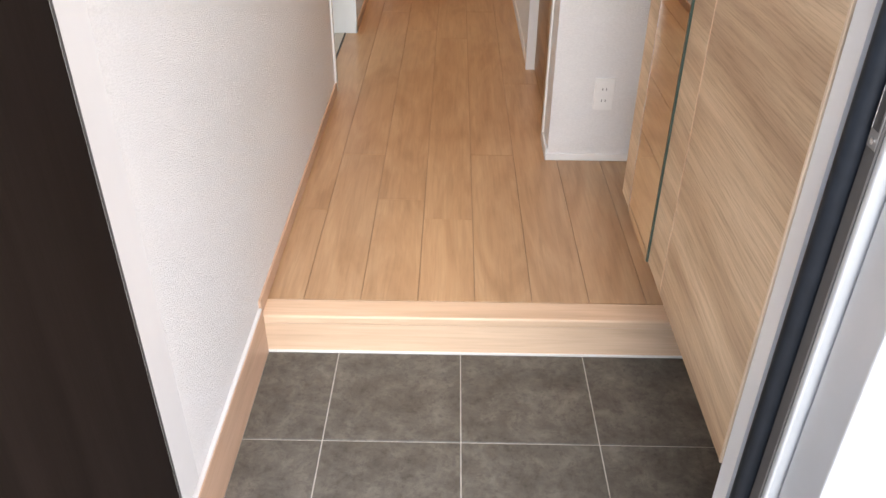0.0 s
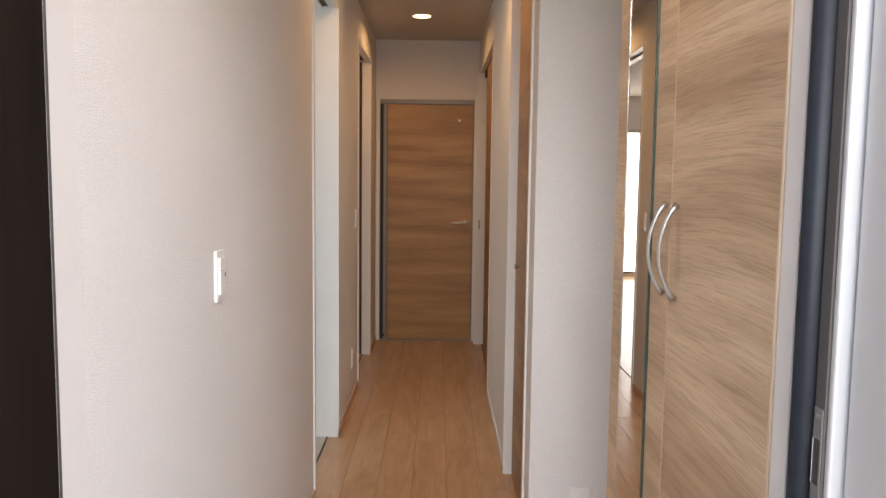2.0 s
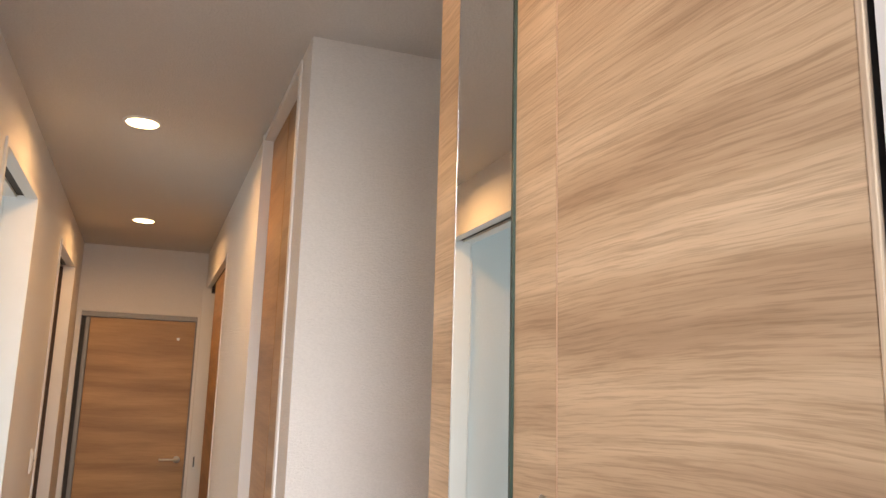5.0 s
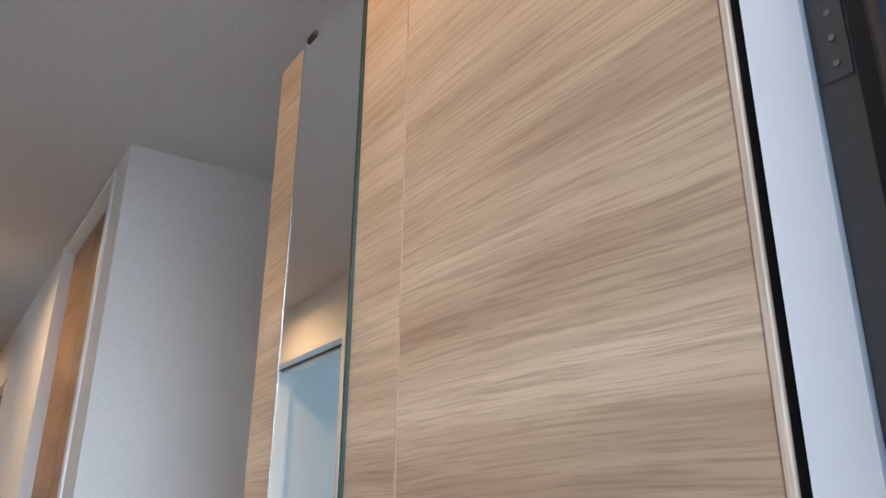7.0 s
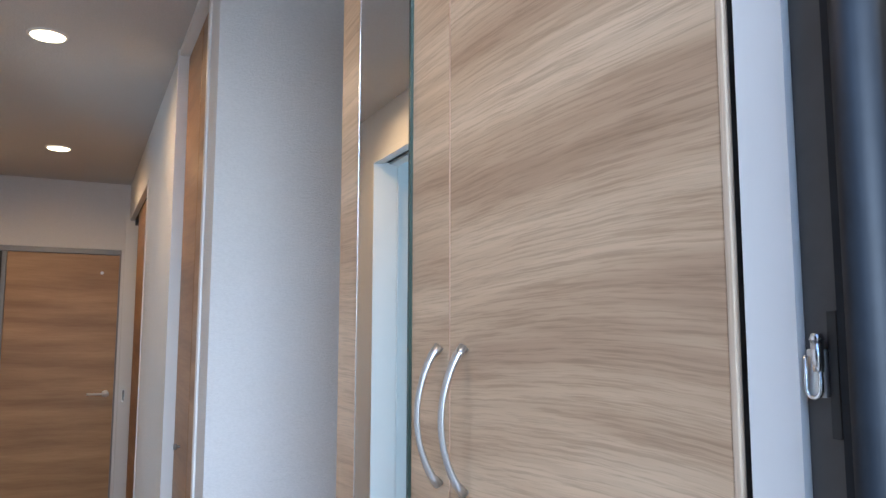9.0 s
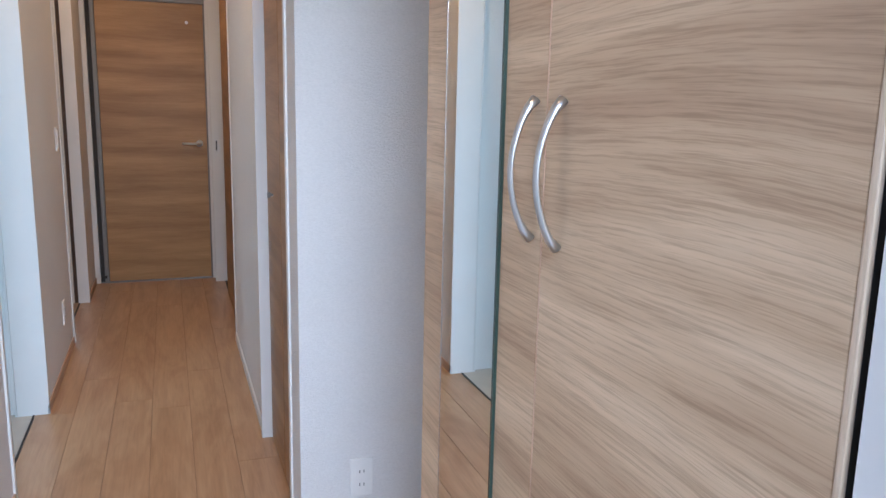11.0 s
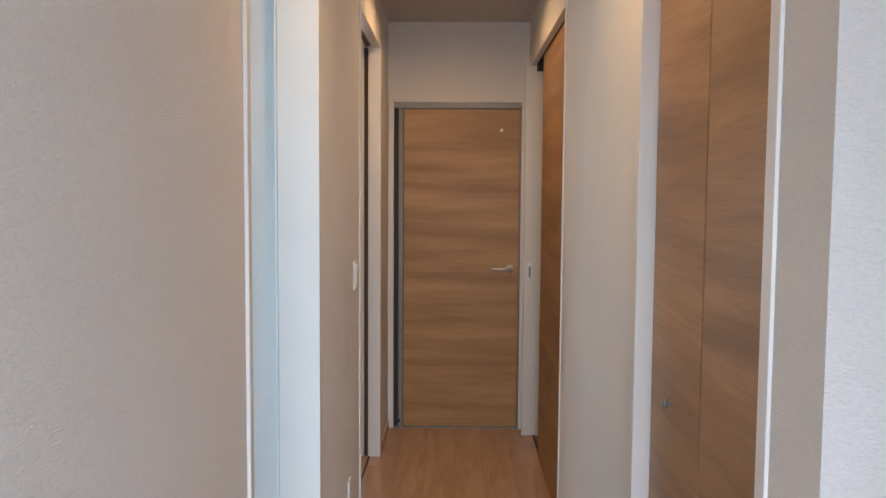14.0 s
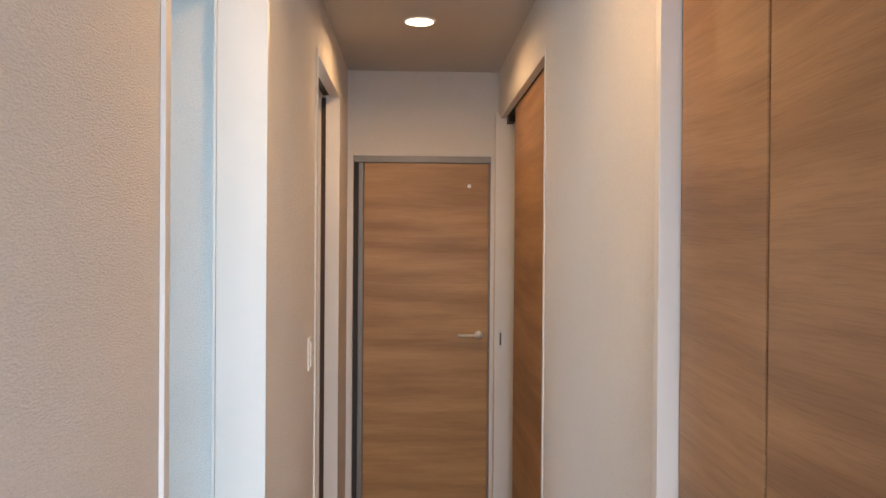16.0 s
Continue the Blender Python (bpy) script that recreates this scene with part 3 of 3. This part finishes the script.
# ---- end door ----
ef = casing("door_frame_5", (
    ("casing", (-0.397, -0.363, END - 0.012, END + 0.12, 0.0, 2.052)),
    ("casing", (0.426, 0.452, END - 0.012, END + 0.12, 0.0, 2.052)),
    ("head_casing", (-0.363, 0.426, END - 0.003, END + 0.12, 2.042, 2.052))), "white casing with an aluminium head round the hall door")
part("metal_head", rounded((-0.362, 0.425, END - 0.010, END + 0.06, 2.004, 2.0415), r=0.002), FRAME_GREY, ef, "satin aluminium head")
part("hinge_gap", boxes((-0.362, -0.334, END + 0.012, END + 0.06, 0.0, 2.004)), SLOT, ef, "dark hinge gap")
part("metal_stile", rounded((-0.334, -0.303, END - 0.004, END + 0.05, 0.0, 2.004), r=0.004), FRAME_GREY, ef, "aluminium stile")
part("metal_stile", rounded((0.415, 0.4255, END - 0.008, END + 0.05, 0.0, 2.004), r=0.002), FRAME_GREY, ef, "aluminium stile")
part("threshold", boxes((-0.362, 0.425, END - 0.008, END + 0.06, 0.0, 0.006)), FRAME_GREY, ef, "aluminium threshold strip")
hall_door = thing("hall_door", "oak veneer hall door with a lever, closed", "door")
part("leaf", rounded((-0.302, 0.4145, END + 0.002, END + 0.04, 0.010, 2.002), r=0.002), OAK_X, hall_door)
lev = part("lever_handle", rod((0.362, END - 0.008, 1.016), "y", 0.024, 0.010), LEVER, hall_door, "satin metal lever handle", True)
part("neck", rod((0.362, END - 0.028, 1.016), "y", 0.009, 0.035), LEVER, lev, smooth=True)
part("lever", rod((0.304, END - 0.045, 1.016), "x", 0.008, 0.125), LEVER, lev, smooth=True)
part("pivot_cover", boxes((-0.352, -0.318, END - 0.012, END + 0.001, 0.035, 0.055)), SLOT, hall_door)
badge = thing("door_badge", "small pale round badge on the hall door", "badge")
part("disc", rod((0.302, END - 0.0005, 1.872), "y", 0.011, 0.004), PLASTIC, badge)
part("centre", rod((0.302, END - 0.0028, 1.872), "y", 0.005, 0.002), NICKEL, badge)


# ---- switches, sockets and downlights ----
def wall_switch(y, z, label, rockers=3, h=0.124, w=0.07):
    sw = thing("light_switch", label, "switch", "hall switches")
    part("plate", rounded((L, L + 0.008, y - w / 2, y + w / 2, z - h / 2, z + h / 2), r=0.003), PLASTIC, sw)
    part("rocker_frame", boxes((L + 0.0081, L + 0.0095, y - 0.026, y + 0.026, z - 0.048, z + 0.048)), PLASTIC, sw)
    k = 0.09 / rockers
    for i in range(rockers):
        zz = z - 0.045 + k * i
        part("rocker", rounded((L + 0.0095, L + 0.0135, y - 0.023, y + 0.023, zz + 0.001, zz + k - 0.001), r=0.0012), PLASTIC, sw)
    part("indicator", boxes((L + 0.0136, L + 0.0142, y + 0.012, y + 0.018, z - 0.004, z + 0.006)), SLOT, sw, "small dark indicator")
    return sw


wall_switch(1.765, 1.176, "white three-rocker light switch on the wallpaper")
wall_switch(4.90, 1.135, "white light switch beside the living room doorway", 2, 0.12, 0.07)


def outlet(m, label):
    """Built facing -y about the origin."""
    so = thing("wall_outlet", label, "socket", "hall sockets")
    part("plate", rounded((-0.035, 0.035, -0.007, 0.0, -0.06, 0.06), r=0.0025), PLASTIC, so)
    part("insert", boxes((-0.020, 0.020, -0.0085, -0.0071, -0.044, 0.044)), PLASTIC, so)
    for zz in (-0.022, 0.020):
        for xx in (-0.0065, 0.0065):
            part("slot", boxes((xx - 0.0011, xx + 0.0011, -0.0093, -0.0086, zz - 0.0045, zz + 0.0045)), SLOT, so)
    so.matrix_world = m
    return so


outlet(pose(0.648, CORNER, 0.262), "white double wall socket low on the alcove wall")
outlet(pose(L, 4.72, 0.27, 0, 0, 90), "white wall socket low on the hall wall")


def downlight(x, y):
    d = thing("downlight", "round recessed warm ceiling downlight, switched on", "ceiling lamp", "hall downlights")
    bm = bmesh.new()
    rings = []
    for r, z in ((0.058, -0.001), (0.062, -0.007), (0.070, -0.006), (0.073, 0.0)):
        rings.append([bm.verts.new((x + r * math.cos(k * math.tau / 40), y + r * math.sin(k * math.tau / 40), CEIL + z)) for k in range(40)])
    for a, b in zip(rings, rings[1:]):
        for k in range(40):
            bm.faces.new((a[k], a[(k + 1) % 40], b[(k + 1) % 40], b[k]))
    part("trim_ring", bm, TRIM, d, "white trim ring", True)
    part("lens", rod((x, y, CEIL - 0.002), "z", 0.059, 0.012, seg=40), BULB, d, "glowing warm lens")
    return d


for lx, ly, watts in LAMP_SPOTS:
    downlight(lx, ly)

# ---- exterior brick facing ----
facing = tagged(new("brick_facing"), "cream ribbed brick facing of the outside wall", "wall", kind="structure")
brick_me = mesh_of("brick", rounded((0, 0.196, -0.012, 0.0, 0, 0.042), r=0.003, seg=1), BRICK)
for row in range(40):
    for col in range(5):
        b = new("brick", brick_me)
        b.parent = facing
        b.location = (0.640 + col * 0.2 + (0.1 if row % 2 else 0), 0.5595, TILE_Z - 0.03 + row * 0.046)

# ---- entrance tiles ----
tw, td, gap = 0.338, 0.325, 0.0035
tile_cache = {}
for i in range(-1, 4):
    for j in range(4):
        x0, x1 = max(L + 0.0125, -0.19 + tw * i + gap / 2), min(BACK - 0.0125, -0.19 + tw * (i + 1) - gap / 2)
        y1 = STEP - 0.006 - td * j - (gap / 2 if j else 0)
        y0 = max(0.742, STEP - 0.006 - td * (j + 1) + gap / 2)
        if x1 - x0 < 0.01 or y1 - y0 < 0.01:
            continue
        key = (round(x1 - x0, 3), round(y1 - y0, 3))
        if key not in tile_cache:
            tile_cache[key] = mesh_of("tile", rounded((0, key[0], 0, key[1], -0.006, 0), r=0.0012, seg=1), TILE)
        t = new("tile", tile_cache[key])
        t.parent = tile_floor
        t.location = (x0, y0, TILE_Z)

# ---- hall floor planks ----
floor = structure("floor", boxes((L, R + 0.12, STEP + 0.05, END + 0.1, -0.2, -0.003), (RO, BACK, STEP + 0.05, CORNER, -0.2, -0.003)), JOINT,
                  "light oak plank hall floor with thin dark joints", "floor")
plank_cache = {}
PW, PX = 0.159, 0.027
rng = random.Random(4)
for i in range(-4, 7):
    x0, x1 = max(L - 0.06, PX + PW * i + 0.001), min(BACK, PX + PW * (i + 1) - 0.001)
    if x1 - x0 < 0.005:
        continue
    y = STEP + 0.0755
    stop = END + 0.05 if x1 < RO + 0.05 else CORNER
    run = 0.35 + 1.4 * rng.random()
    while y < stop - 0.01:
        y1 = min(stop, y + run)
        key = (round(x1 - x0, 4), round(y1 - y, 3))
        if key not in plank_cache:
            plank_cache[key] = mesh_of("plank", rounded((0, key[0], 0, key[1] - 0.0008, -0.0028, 0), r=0.0007, seg=1), PLANK)
        pl = new("plank", plank_cache[key])
        pl.parent = floor
        pl.location = (x0, y, 0.0)
        y, run = y1, 1.82
